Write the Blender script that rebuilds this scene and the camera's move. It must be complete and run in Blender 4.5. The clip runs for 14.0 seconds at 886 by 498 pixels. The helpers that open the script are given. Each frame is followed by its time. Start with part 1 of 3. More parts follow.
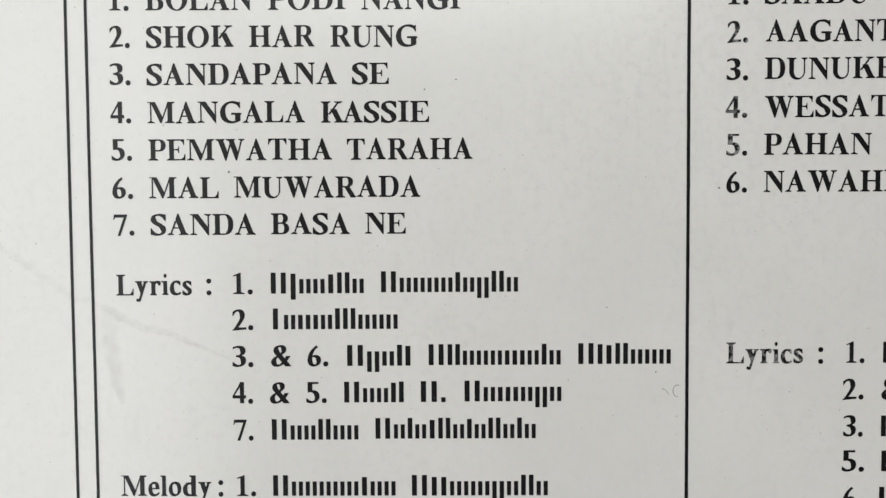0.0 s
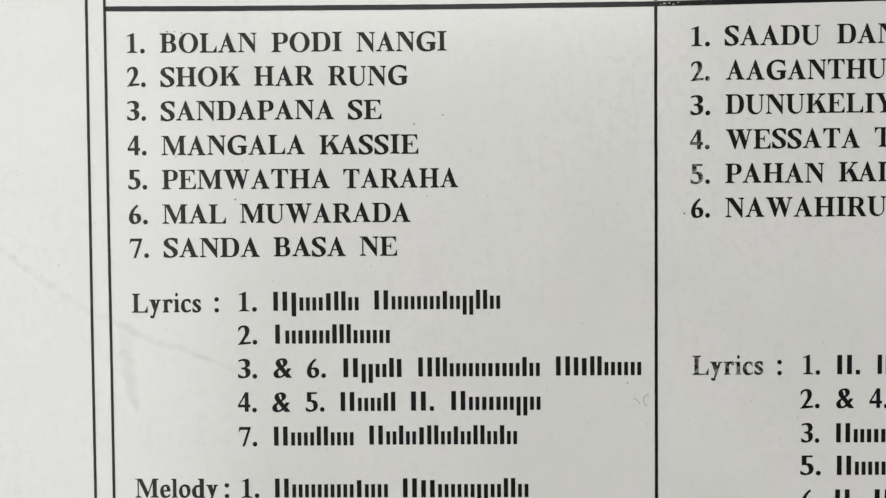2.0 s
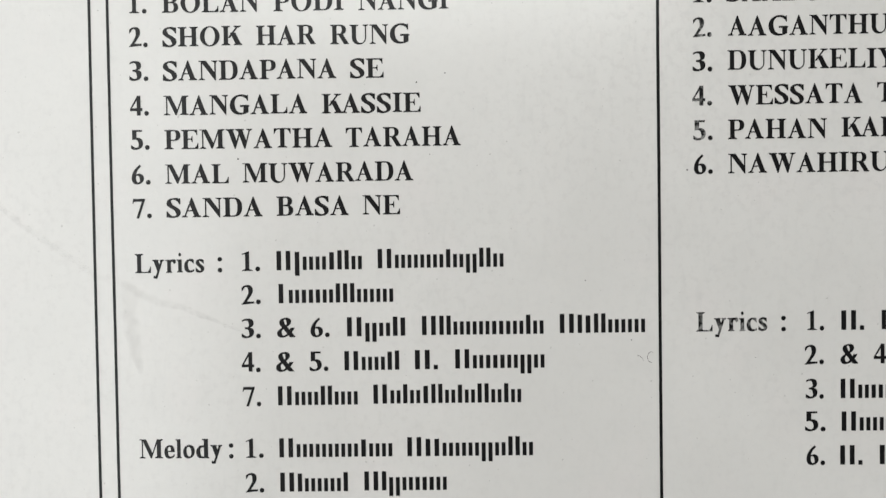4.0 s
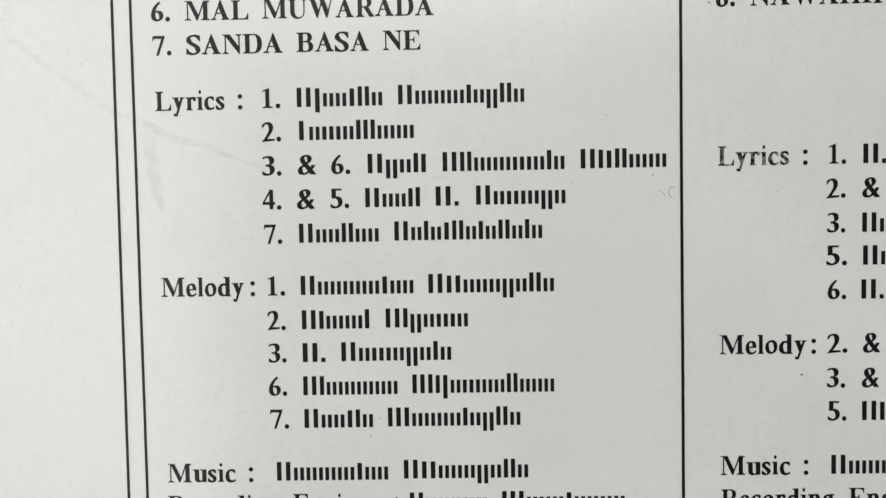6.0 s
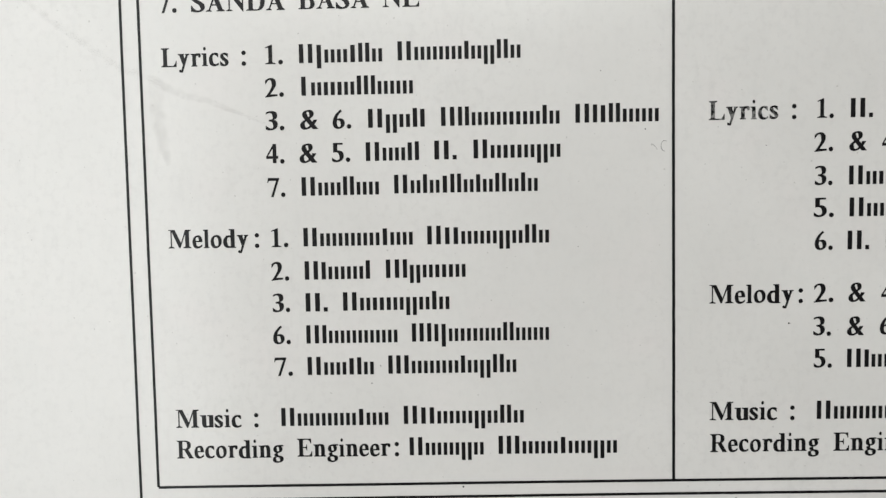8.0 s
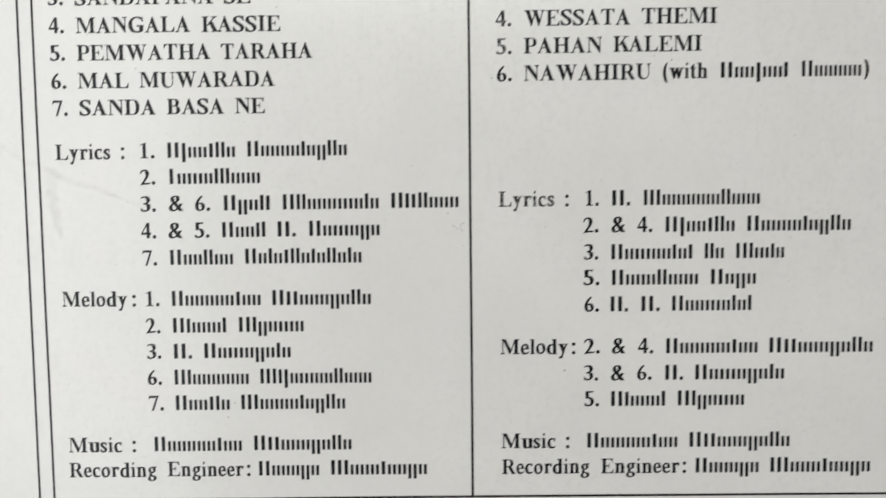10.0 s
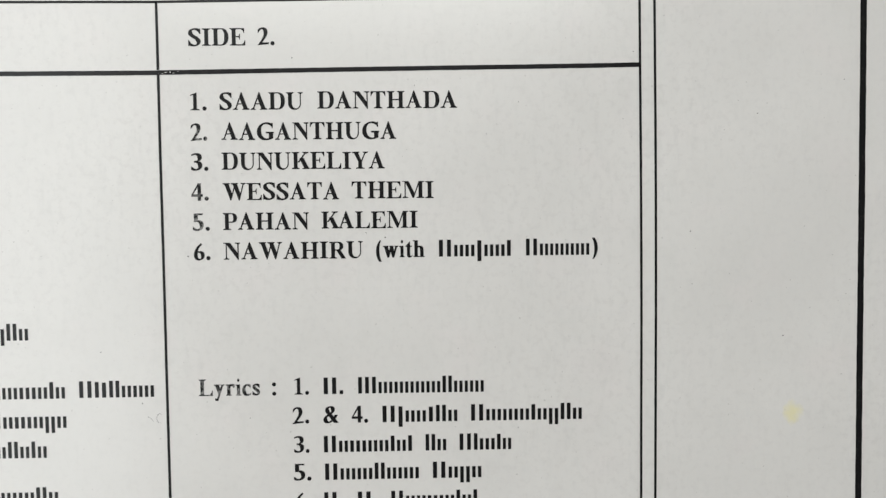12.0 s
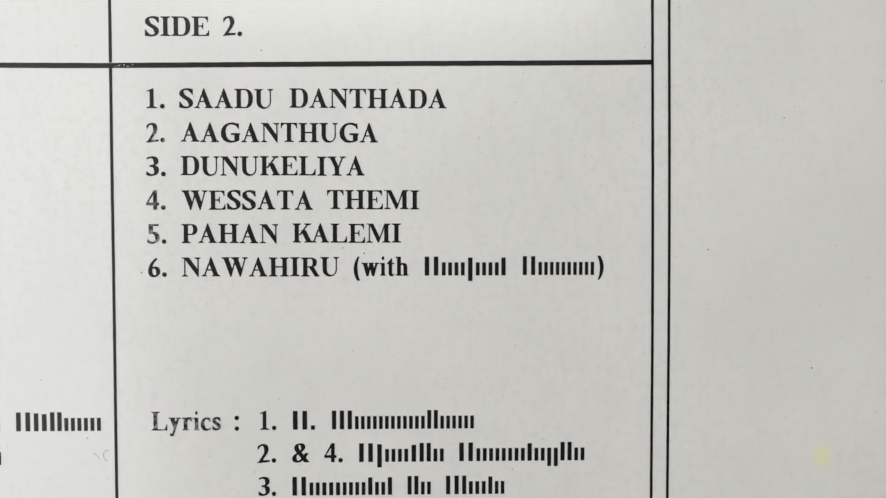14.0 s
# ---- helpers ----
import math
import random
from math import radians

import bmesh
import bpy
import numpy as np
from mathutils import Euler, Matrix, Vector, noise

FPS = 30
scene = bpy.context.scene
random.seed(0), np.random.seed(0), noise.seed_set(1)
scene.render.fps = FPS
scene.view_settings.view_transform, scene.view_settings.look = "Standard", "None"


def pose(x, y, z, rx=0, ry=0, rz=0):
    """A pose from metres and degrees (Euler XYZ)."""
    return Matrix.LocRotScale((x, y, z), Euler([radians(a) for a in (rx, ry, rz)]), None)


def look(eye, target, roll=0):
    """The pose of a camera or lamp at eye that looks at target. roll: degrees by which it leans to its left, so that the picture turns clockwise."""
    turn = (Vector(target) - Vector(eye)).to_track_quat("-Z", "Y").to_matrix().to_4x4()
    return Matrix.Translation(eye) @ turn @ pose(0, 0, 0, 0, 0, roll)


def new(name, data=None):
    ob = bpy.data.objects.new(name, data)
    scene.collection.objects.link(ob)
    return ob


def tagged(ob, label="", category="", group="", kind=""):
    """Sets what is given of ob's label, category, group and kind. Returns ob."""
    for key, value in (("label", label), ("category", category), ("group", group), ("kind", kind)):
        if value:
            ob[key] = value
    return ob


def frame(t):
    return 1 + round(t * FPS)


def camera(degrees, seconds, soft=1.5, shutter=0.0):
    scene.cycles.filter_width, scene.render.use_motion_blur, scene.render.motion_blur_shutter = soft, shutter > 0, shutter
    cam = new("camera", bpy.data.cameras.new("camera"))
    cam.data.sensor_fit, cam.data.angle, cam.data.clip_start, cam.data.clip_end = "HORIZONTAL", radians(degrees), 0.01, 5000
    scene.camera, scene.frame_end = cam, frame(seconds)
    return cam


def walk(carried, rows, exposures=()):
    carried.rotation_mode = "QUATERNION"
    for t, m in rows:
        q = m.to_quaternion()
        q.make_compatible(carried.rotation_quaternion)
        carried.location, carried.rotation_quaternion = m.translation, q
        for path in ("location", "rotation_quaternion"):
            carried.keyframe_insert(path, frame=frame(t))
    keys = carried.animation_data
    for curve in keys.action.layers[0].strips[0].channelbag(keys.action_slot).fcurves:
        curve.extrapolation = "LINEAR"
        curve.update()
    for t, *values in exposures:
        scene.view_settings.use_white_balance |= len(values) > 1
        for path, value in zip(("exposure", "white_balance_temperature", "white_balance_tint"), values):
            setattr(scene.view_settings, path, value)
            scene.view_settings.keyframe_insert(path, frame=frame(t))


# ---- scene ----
from mathutils import geometry

TABLE = 0.75                 # height of the table top
PAGE = TABLE + 0.0032        # height of the sleeve's printed face
cam = camera(65.0, 14.0, soft=1.35, shutter=0.32)
# seconds, eye over the page's own origin (the meeting of the divider and the thick rule), and the turn
PATH = [
    (0, -0.04052, -0.04446, 0.11806, -2.027, 0.538, -0.364),
    (0.3, -0.03922, -0.04563, 0.11817, -1.817, 0.526, -0.344),
    (0.5, -0.03943, -0.04511, 0.11940, -1.725, 0.570, -0.353),
    (0.6, -0.04002, -0.04478, 0.12122, -1.658, 0.483, -0.342),
    (0.8, -0.03958, -0.04277, 0.12485, -1.879, 0.594, -0.451),
    (1, -0.03898, -0.04204, 0.12726, -1.524, 0.735, -0.408),
    (1.5, -0.03747, -0.04211, 0.12778, -1.343, 0.729, -0.442),
    (2, -0.03756, -0.04234, 0.12861, -1.102, 0.835, -0.445),
    (2.2, -0.03601, -0.04217, 0.12812, -1.097, 0.892, -0.457),
    (4.3, -0.03830, -0.05512, 0.12876, -0.989, 0.846, -0.894),
    (4.5, -0.03822, -0.05927, 0.12877, -0.993, 0.892, -0.938),
    (4.7, -0.03946, -0.06316, 0.12924, -0.885, 0.890, -0.918),
    (5, -0.04001, -0.06747, 0.12888, -1.134, 0.867, -0.954),
    (5.2, -0.03917, -0.06922, 0.12863, -1.119, 0.833, -0.958),
    (5.5, -0.04123, -0.07236, 0.12978, -1.469, 0.958, -0.990),
    (6, -0.04205, -0.07866, 0.12937, -1.879, 1.021, -0.997),
    (6.5, -0.04174, -0.08248, 0.12930, -2.213, 1.147, -1.019),
    (7, -0.04262, -0.08436, 0.12943, -2.504, 1.141, -1.019),
    (7.2, -0.04298, -0.08521, 0.12960, -2.483, 1.044, -1.023),
    (9.3, -0.02786, -0.08334, 0.15426, -3.945, 1.358, -0.812),
    (9.5, -0.02337, -0.07992, 0.15873, -3.454, 1.050, -0.717),
    (9.7, -0.01617, -0.07613, 0.16133, -3.387, 0.960, -0.665),
    (10, -0.00466, -0.06896, 0.16333, -3.234, 0.687, -0.639),
    (10.2, 0.00288, -0.06377, 0.16531, -3.069, 0.544, -0.584),
    (10.5, 0.01183, -0.05850, 0.16539, -2.932, 0.243, -0.620),
    (10.7, 0.01775, -0.05279, 0.16503, -2.999, -0.118, -0.638),
    (11, 0.02785, -0.04392, 0.16406, -2.916, -0.459, -0.622),
    (11.2, 0.03455, -0.04014, 0.16149, -2.934, -0.783, -0.595),
    (11.5, 0.04691, -0.03667, 0.15524, -2.906, -1.146, -0.577),
    (11.7, 0.05330, -0.03466, 0.15131, -2.866, -1.164, -0.563),
    (12, 0.05542, -0.03058, 0.14763, -2.711, -1.322, -0.574),
    (12.2, 0.05573, -0.03029, 0.14427, -2.579, -1.496, -0.438),
    (12.5, 0.06028, -0.02777, 0.13778, -2.730, -1.510, -0.330),
    (12.7, 0.05852, -0.02853, 0.13728, -2.626, -1.658, -0.332),
    (13, 0.05662, -0.02943, 0.13606, -2.360, -1.432, -0.202),
    (13.2, 0.05698, -0.03054, 0.13431, -1.946, -1.461, -0.109),
    (13.5, 0.05975, -0.03035, 0.13220, -2.039, -1.280, -0.022),
    (14, 0.05840, -0.03004, 0.13104, -1.829, -1.288, 0.002),
]
# the phone's own exposure creeps up along the way
walk(cam, [(t, pose(x, y, PAGE + z, rx, ry, rz)) for t, x, y, z, rx, ry, rz in PATH],
     exposures=[(0, -0.03), (2.2, -0.03), (4.3, 0.0), (7.2, 0.02), (9.3, 0.07), (11.5, 0.06), (14, 0.05)])

# ---- light: an overcast sky, and area lamps at assumed, unseen openings ----
world = bpy.data.worlds.new("sky")
scene.world = world
world.use_nodes = True
wn = world.node_tree.nodes
sky = wn.new("ShaderNodeTexSky")
sky.sky_type, sky.sun_disc, sky.sun_elevation, sky.sun_rotation = "NISHITA", False, radians(40), radians(200)
world.node_tree.links.new(sky.outputs[0], wn["Background"].inputs[0])
wn["Background"].inputs[1].default_value = 0.08

WEST, EAST, NORTH, SOUTH, CEIL = -1.5, 2.3, 1.9, -2.3, 2.55
WIN_W = (-0.9, 1.1, 0.95, 2.2)      # assumed west window: y from, y to, sill, head
WIN_N = (-0.7, 1.3, 0.95, 2.2)      # assumed north window: x from, x to, sill, head
SHEEN_W = (-1.45, -1.1, -0.72, 1.3)  # added roof openings for sheen lamps: x from, y from, x to, y to
SHEEN_N = (-0.66, 0.52, 0.55, 1.3)


def window_light(name, at, target, wide, high, power, colour):
    lamp = bpy.data.lights.new(name, "AREA")
    lamp.shape, lamp.size, lamp.size_y, lamp.energy = "RECTANGLE", wide, high, power
    lamp.color = colour
    ob = new(name, lamp)
    ob.matrix_world = look(at, target)
    return ob


# side lamps added for the main diffuse light, in windows that are assumed
window_light("fill_lamp_west", (WEST + 0.02, 0.1, 1.575), (0, 0.1, 1.575), 1.9, 1.15, 22, (1.0, 0.978, 0.945))
window_light("fill_lamp_north", (0.3, NORTH - 0.02, 1.575), (0.3, 0, 1.575), 1.9, 1.15, 14, (1.0, 0.978, 0.945))
# lamps added overhead, unseen, to lay a sheen on the card's left and top
for name, (xa, ya, xb, yb), power in (("sheen_lamp_west", SHEEN_W, 13.8), ("sheen_lamp_north", SHEEN_N, 13.0)):
    mid = ((xa + xb) / 2, (ya + yb) / 2)
    window_light(name, (*mid, CEIL - 0.01), (*mid, 0), xb - xa, yb - ya, power, (0.985, 1.0, 0.955))


# ---- materials ----
class Nodes:
    """A short way to write node materials."""

    def __init__(self, name):
        self.mat = bpy.data.materials.new(name)
        self.mat.use_nodes = True
        self.tree = self.mat.node_tree
        self.bsdf = self.tree.nodes["Principled BSDF"]
        self.coord = self.tree.nodes.new("ShaderNodeTexCoord").outputs["Object"]

    def put(self, kind, operation="", blend_type="", data_type=""):
        node = self.tree.nodes.new(kind)
        if operation:
            node.operation = operation
        if data_type:
            node.data_type = data_type
        if blend_type:
            node.blend_type = blend_type
        return node

    def link(self, a, b):
        self.tree.links.new(a, b)

    def stretched(self, sx, sy, sz):
        m = self.put("ShaderNodeMapping")
        m.inputs["Scale"].default_value = (sx, sy, sz)
        self.link(self.coord, m.inputs["Vector"])
        return m.outputs[0]

    def noise(self, scale, detail=3.0, rough=0.5, vector=None):
        n = self.put("ShaderNodeTexNoise")
        n.inputs["Scale"].default_value, n.inputs["Detail"].default_value, n.inputs["Roughness"].default_value = scale, detail, rough
        self.link(vector or self.coord, n.inputs["Vector"])
        return n.outputs["Fac"]

    def ramp(self, value, low, high, a, b):
        r = self.put("ShaderNodeMapRange")
        self.link(value, r.inputs[0])
        for n, v in enumerate((low, high, a, b), 1):
            r.inputs[n].default_value = v
        return r.outputs[0]

    def sum(self, a, b, op="ADD"):
        m = self.put("ShaderNodeMath", operation=op)
        for n, v in enumerate((a, b)):
            if isinstance(v, (int, float)):
                m.inputs[n].default_value = v
            else:
                self.link(v, m.inputs[n])
        return m.outputs[0]

    def mix(self, fac, a, b, blend="MIX"):
        m = self.put("ShaderNodeMix", data_type="RGBA", blend_type=blend)
        for socket, v in ((m.inputs[0], fac), (m.inputs[6], a), (m.inputs[7], b)):
            if isinstance(v, (int, float)):
                socket.default_value = v
            elif isinstance(v, tuple):
                socket.default_value = (*v, 1.0)
            else:
                self.link(v, socket)
        return m.outputs[2]

    def bump(self, height, strength, distance):
        b = self.put("ShaderNodeBump")
        b.inputs["Strength"].default_value, b.inputs["Distance"].default_value = strength, distance
        self.link(height, b.inputs["Height"])
        self.link(b.outputs[0], self.bsdf.inputs["Normal"])

    def finish(self, colour, rough, spec=0.5, coat=0.0, coat_rough=0.3):
        for socket, v in (("Base Color", colour), ("Roughness", rough)):
            if isinstance(v, tuple):
                self.bsdf.inputs[socket].default_value = (*v, 1.0)
            elif isinstance(v, (int, float)):
                self.bsdf.inputs[socket].default_value = v
            else:
                self.link(v, self.bsdf.inputs[socket])
        self.bsdf.inputs["Specular IOR Level"].default_value = spec
        self.bsdf.inputs["Coat Weight"].default_value = coat
        self.bsdf.inputs["Coat Roughness"].default_value = coat_rough
        return self.mat


def card_material():
    """Varnished white card, greyed with age, with a fibrous grain and faint grime."""
    n = Nodes("aged_varnished_card")
    cloud = n.noise(26, 4, 0.55)
    grain = n.noise(1.0, 3, 0.6, n.stretched(900, 260, 900))
    fine = n.noise(2600, 2, 0.5)
    col = n.mix(n.ramp(cloud, 0.35, 0.68, 0, 1), (0.685, 0.68, 0.66), (0.73, 0.724, 0.703))
    col = n.mix(n.ramp(grain, 0.3, 0.75, 0.0, 0.25), col, (0.70, 0.70, 0.685))
    blush = n.noise(60, 2, 0.5)
    col = n.mix(n.ramp(blush, 0.55, 0.75, 0, 0.4), col, (0.735, 0.70, 0.69))
    grime = n.noise(110, 5, 0.7)
    col = n.mix(n.ramp(grime, 0.56, 0.8, 0, 0.28), col, (0.60, 0.60, 0.585))
    fleece = n.noise(520, 4, 0.6)
    col = n.mix(n.ramp(fleece, 0.42, 0.72, 0, 0.26), col, (0.665, 0.665, 0.65))
    patina = n.noise(1.0, 4, 0.6, n.stretched(210, 120, 210))
    worn = n.ramp(n.noise(16, 3, 0.5), 0.42, 0.62, 0.4, 1.0)
    mottle = n.noise(640, 5, 0.62)
    col = n.mix(n.sum(n.ramp(mottle, 0.50, 0.66, 0, 0.44), worn, "MULTIPLY"), col, (0.60, 0.59, 0.575))
    col = n.mix(n.sum(n.ramp(patina, 0.50, 0.72, 0, 0.42), worn, "MULTIPLY"), col, (0.64, 0.635, 0.618))
    streak = n.noise(1.0, 3, 0.6, n.stretched(620, 170, 620))
    col = n.mix(n.sum(n.ramp(streak, 0.54, 0.74, 0, 0.36), worn, "MULTIPLY"), col, (0.60, 0.60, 0.585))
    fleck = n.noise(1300, 1, 0.4)
    col = n.mix(n.ramp(fleck, 0.765, 0.80, 0, 0.45), col, (0.30, 0.295, 0.28))
    # one pale yellow stain with a soft rim
    place = n.put("ShaderNodeVectorMath", operation="SUBTRACT")
    n.link(n.coord, place.inputs[0])
    place.inputs[1].default_value = (0.1344, -0.0739, 0.0)
    size = n.put("ShaderNodeVectorMath", operation="MULTIPLY")
    n.link(place.outputs[0], size.inputs[0])
    size.inputs[1].default_value = (1.0, 0.8, 0.0)
    far = n.put("ShaderNodeVectorMath", operation="LENGTH")
    n.link(size.outputs[0], far.inputs[0])
    edge = n.sum(far.outputs["Value"], n.ramp(n.noise(420, 3), 0.3, 0.7, -0.0006, 0.0006))
    col = n.mix(n.ramp(edge, 0.0008, 0.0023, 0.6, 0.0), col, (0.78, 0.73, 0.36))
    wave = n.sum(n.noise(26, 3, 0.5), 9.0, "MULTIPLY")
    n.bump(n.sum(wave, n.sum(n.sum(grain, 0.5, "MULTIPLY"), n.sum(fine, 0.3, "MULTIPLY"))), 0.10, 0.0004)
    return n.finish(col, n.ramp(cloud, 0.3, 0.7, 0.38, 0.48), 0.75, 0.86, 0.18)


def ink_material(name, worn):
    """Offset black: solid where fresh, thinned to grey in grains where it is rubbed."""
    n = Nodes(name)
    grains = n.noise(2300, 3, 0.65)
    patch = n.noise(150, 3, 0.5)
    wear = n.sum(n.ramp(grains, 0.55, 0.72, 0, 1), n.ramp(patch, 0.5, 0.75, 0.02, 0.22), "MULTIPLY")
    if worn:
        blots = n.noise(1250, 3, 0.6)
        wear = n.sum(n.ramp(blots, 0.46, 0.60, 0, 1), n.ramp(patch, 0.30, 0.62, 0.18, 0.70), "MULTIPLY")
    col = n.mix(wear, (0.006, 0.006, 0.007), (0.36, 0.36, 0.35))
    n.bump(grains, 0.08, 0.0003)
    return n.finish(col, 0.5, 0.12, 0.31, 0.2)


def mark_material(name, colour, low, high, strength, scale):
    """A faint rubbed mark that lets the card show through."""
    n = Nodes(name)
    fade = n.ramp(n.noise(scale, 4, 0.6), low, high, 0, strength)
    at = n.put("ShaderNodeAttribute")
    at.attribute_name = "fade"
    n.link(n.sum(fade, at.outputs["Fac"], "MULTIPLY"), n.bsdf.inputs["Alpha"])
    return n.finish(colour, 0.45, 0.5)


def plain_material(name, colour, rough, scale, spread=0.06):
    n = Nodes(name)
    dark = tuple(c * (1 - 2 * spread) for c in colour)
    col = n.mix(n.noise(scale, 5, 0.6), dark, colour)
    n.bump(n.noise(scale * 12, 3), 0.05, 0.002)
    return n.finish(col, rough)


def wood_material(name, a, b):
    n = Nodes(name)
    rings = n.noise(1.0, 5, 0.6, n.stretched(3, 45, 45))
    col = n.mix(n.ramp(rings, 0.3, 0.7, 0, 1), a, b)
    n.bump(rings, 0.08, 0.002)
    return n.finish(col, 0.42)


CARD = card_material()
INK = ink_material("black_ink", False)
INK_WORN = ink_material("rubbed_black_ink", True)
SMEAR = mark_material("grey_smear", (0.44, 0.40, 0.395), 0.25, 0.75, 0.42, 300)
CREASE = mark_material("pink_grey_crease", (0.46, 0.40, 0.39), 0.28, 0.66, 0.36, 640)
WALL = plain_material("wall_paint", (0.55, 0.55, 0.54), 0.8, 2.0)
# unseen ceiling made dark, in place of holder and phone in the reflection
CEILING = wood_material("dark_unseen_ceiling", (0.10, 0.065, 0.04), (0.17, 0.11, 0.07))
FLOOR = wood_material("floor_wood", (0.20, 0.13, 0.08), (0.32, 0.22, 0.14))
TABLE_WOOD = wood_material("table_wood", (0.16, 0.09, 0.05), (0.26, 0.16, 0.09))
FRAME = plain_material("window_paint", (0.78, 0.78, 0.76), 0.45, 6.0)


# ---- building blocks ----
def part(name, bm, material, parent=None, label=""):
    me = bpy.data.meshes.new(name)
    bm.to_mesh(me)
    bm.free()
    me.materials.append(material)
    ob = new(name, me)
    ob.parent = parent
    return tagged(ob, label)


def box(bm, x0, y0, z0, x1, y1, z1):
    made = bmesh.ops.create_cube(bm, size=1.0, matrix=Matrix.Translation(((x0 + x1) / 2, (y0 + y1) / 2, (z0 + z1) / 2))
                                 @ Matrix.Diagonal((x1 - x0, y1 - y0, z1 - z0, 1)))
    return made["verts"]


def boxes(name, material, blocks, parent=None, label="", bevel=0.0):
    bm = bmesh.new()
    for b in blocks:
        box(bm, *b)
    if bevel:
        bmesh.ops.bevel(bm, geom=bm.edges[:], offset=bevel, segments=3, affect="EDGES", profile=0.6)
    return part(name, bm, material, parent, label)


# ---- the room ----
T = 0.2
tagged(boxes("floor", FLOOR, [(WEST - T, SOUTH - T, -0.1, EAST + T, NORTH + T, 0)]), "plain brown wooden floor", "floor", kind="structure")
# the ceiling is unseen; its two openings are added for the sheen lamps
(ax, ay, bx, by), (cx, cy, dx, dy) = SHEEN_W, SHEEN_N
X0, Y0, X1, Y1, Z0, Z1 = WEST - T, SOUTH - T, EAST + T, NORTH + T, CEIL, CEIL + 0.1
tagged(boxes("ceiling", CEILING, [(X0, Y0, Z0, ax, Y1, Z1), (ax, Y0, Z0, bx, ay, Z1), (ax, by, Z0, bx, Y1, Z1), (bx, Y0, Z0, cx, Y1, Z1),
                                  (cx, Y0, Z0, dx, cy, Z1), (cx, dy, Z0, dx, Y1, Z1), (dx, Y0, Z0, X1, Y1, Z1)]), "unseen brown ceiling, kept dark to dim reflections, with two added lamp openings", "ceiling", kind="structure")
a, b, s, h = WIN_W
tagged(boxes("wall_west", WALL, [(WEST - T, SOUTH, 0, WEST, a, CEIL), (WEST - T, b, 0, WEST, NORTH, CEIL),
                                 (WEST - T, a, 0, WEST, b, s), (WEST - T, a, h, WEST, b, CEIL)]), "plain painted wall with an assumed, unseen window opening", "wall", kind="structure")
boxes_w = [(WEST - 0.12, a, s, WEST - 0.07, b, s + 0.05), (WEST - 0.12, a, h - 0.05, WEST - 0.07, b, h),
           (WEST - 0.12, a, s + 0.05, WEST - 0.07, a + 0.05, h - 0.05), (WEST - 0.12, b - 0.05, s + 0.05, WEST - 0.07, b, h - 0.05)]
tagged(boxes("assumed_window_1", FRAME, boxes_w), "plain white frame of an assumed, unseen window", "window", kind="structure")
a, b, s, h = WIN_N
tagged(boxes("wall_north", WALL, [(WEST - T, NORTH, 0, a, NORTH + T, CEIL), (b, NORTH, 0, EAST + T, NORTH + T, CEIL),
                                  (a, NORTH, 0, b, NORTH + T, s), (a, NORTH, h, b, NORTH + T, CEIL)]), "plain painted wall with an assumed, unseen window opening", "wall", kind="structure")
boxes_n = [(a, NORTH + 0.07, s, b, NORTH + 0.12, s + 0.05), (a, NORTH + 0.07, h - 0.05, b, NORTH + 0.12, h),
           (a, NORTH + 0.07, s + 0.05, a + 0.05, NORTH + 0.12, h - 0.05), (b - 0.05, NORTH + 0.07, s + 0.05, b, NORTH + 0.12, h - 0.05)]
tagged(boxes("assumed_window_2", FRAME, boxes_n), "plain white frame of an assumed, unseen window", "window", kind="structure")
tagged(boxes("wall_east", WALL, [(EAST, SOUTH, 0, EAST + T, NORTH, CEIL)]), "plain painted wall", "wall", kind="structure")
tagged(boxes("wall_south", WALL, [(WEST - T, SOUTH - T, 0, EAST + T, SOUTH, CEIL)]), "plain painted wall", "wall", kind="structure")

# ---- the table ----
table = tagged(new("table"), "plain dark wooden table under the record sleeve", "table")
boxes("tabletop", TABLE_WOOD, [(-0.6, -0.42, TABLE - 0.03, 0.6, 0.36, TABLE)], table, bevel=0.004)
for x in (-0.54, 0.54):
    for y in (-0.36, 0.30):
        boxes("leg", TABLE_WOOD, [(x - 0.03, y - 0.03, 0, x + 0.03, y + 0.03, TABLE - 0.03)], table, bevel=0.004)

# ---- the record sleeve: two sheets of card, folded at the spine ----
SLEEVE = (-0.1578, -0.187, 0.1572, 0.128)
sleeve = tagged(new("record_sleeve"), "white varnished card record sleeve printed in black, lying on the table", "record sleeve")
sleeve.location = (0, 0, PAGE)


def rounded_sheet(x0, y0, x1, y1, z0, z1, r):
    """A sheet of card with rounded corners and softened rims."""
    bm = bmesh.new()
    ring = []
    for cx, cy, start in ((x1 - r, y1 - r, 0), (x0 + r, y1 - r, 90), (x0 + r, y0 + r, 180), (x1 - r, y0 + r, 270)):
        for k in range(6):
            a = radians(start + 18 * k)
            ring.append(bm.verts.new((cx + r * math.cos(a), cy + r * math.sin(a), z0)))
    face = bm.faces.new(ring)
    up = bmesh.ops.extrude_face_region(bm, geom=[face])
    bmesh.ops.translate(bm, verts=[v for v in up["geom"] if isinstance(v, bmesh.types.BMVert)], vec=(0, 0, z1 - z0))
    bmesh.ops.recalc_face_normals(bm, faces=bm.faces[:])
    bmesh.ops.bevel(bm, geom=[e for e in bm.edges if abs(e.verts[0].co.z - e.verts[1].co.z) < 1e-7], offset=0.0001, segments=2, affect="EDGES")
    return bm


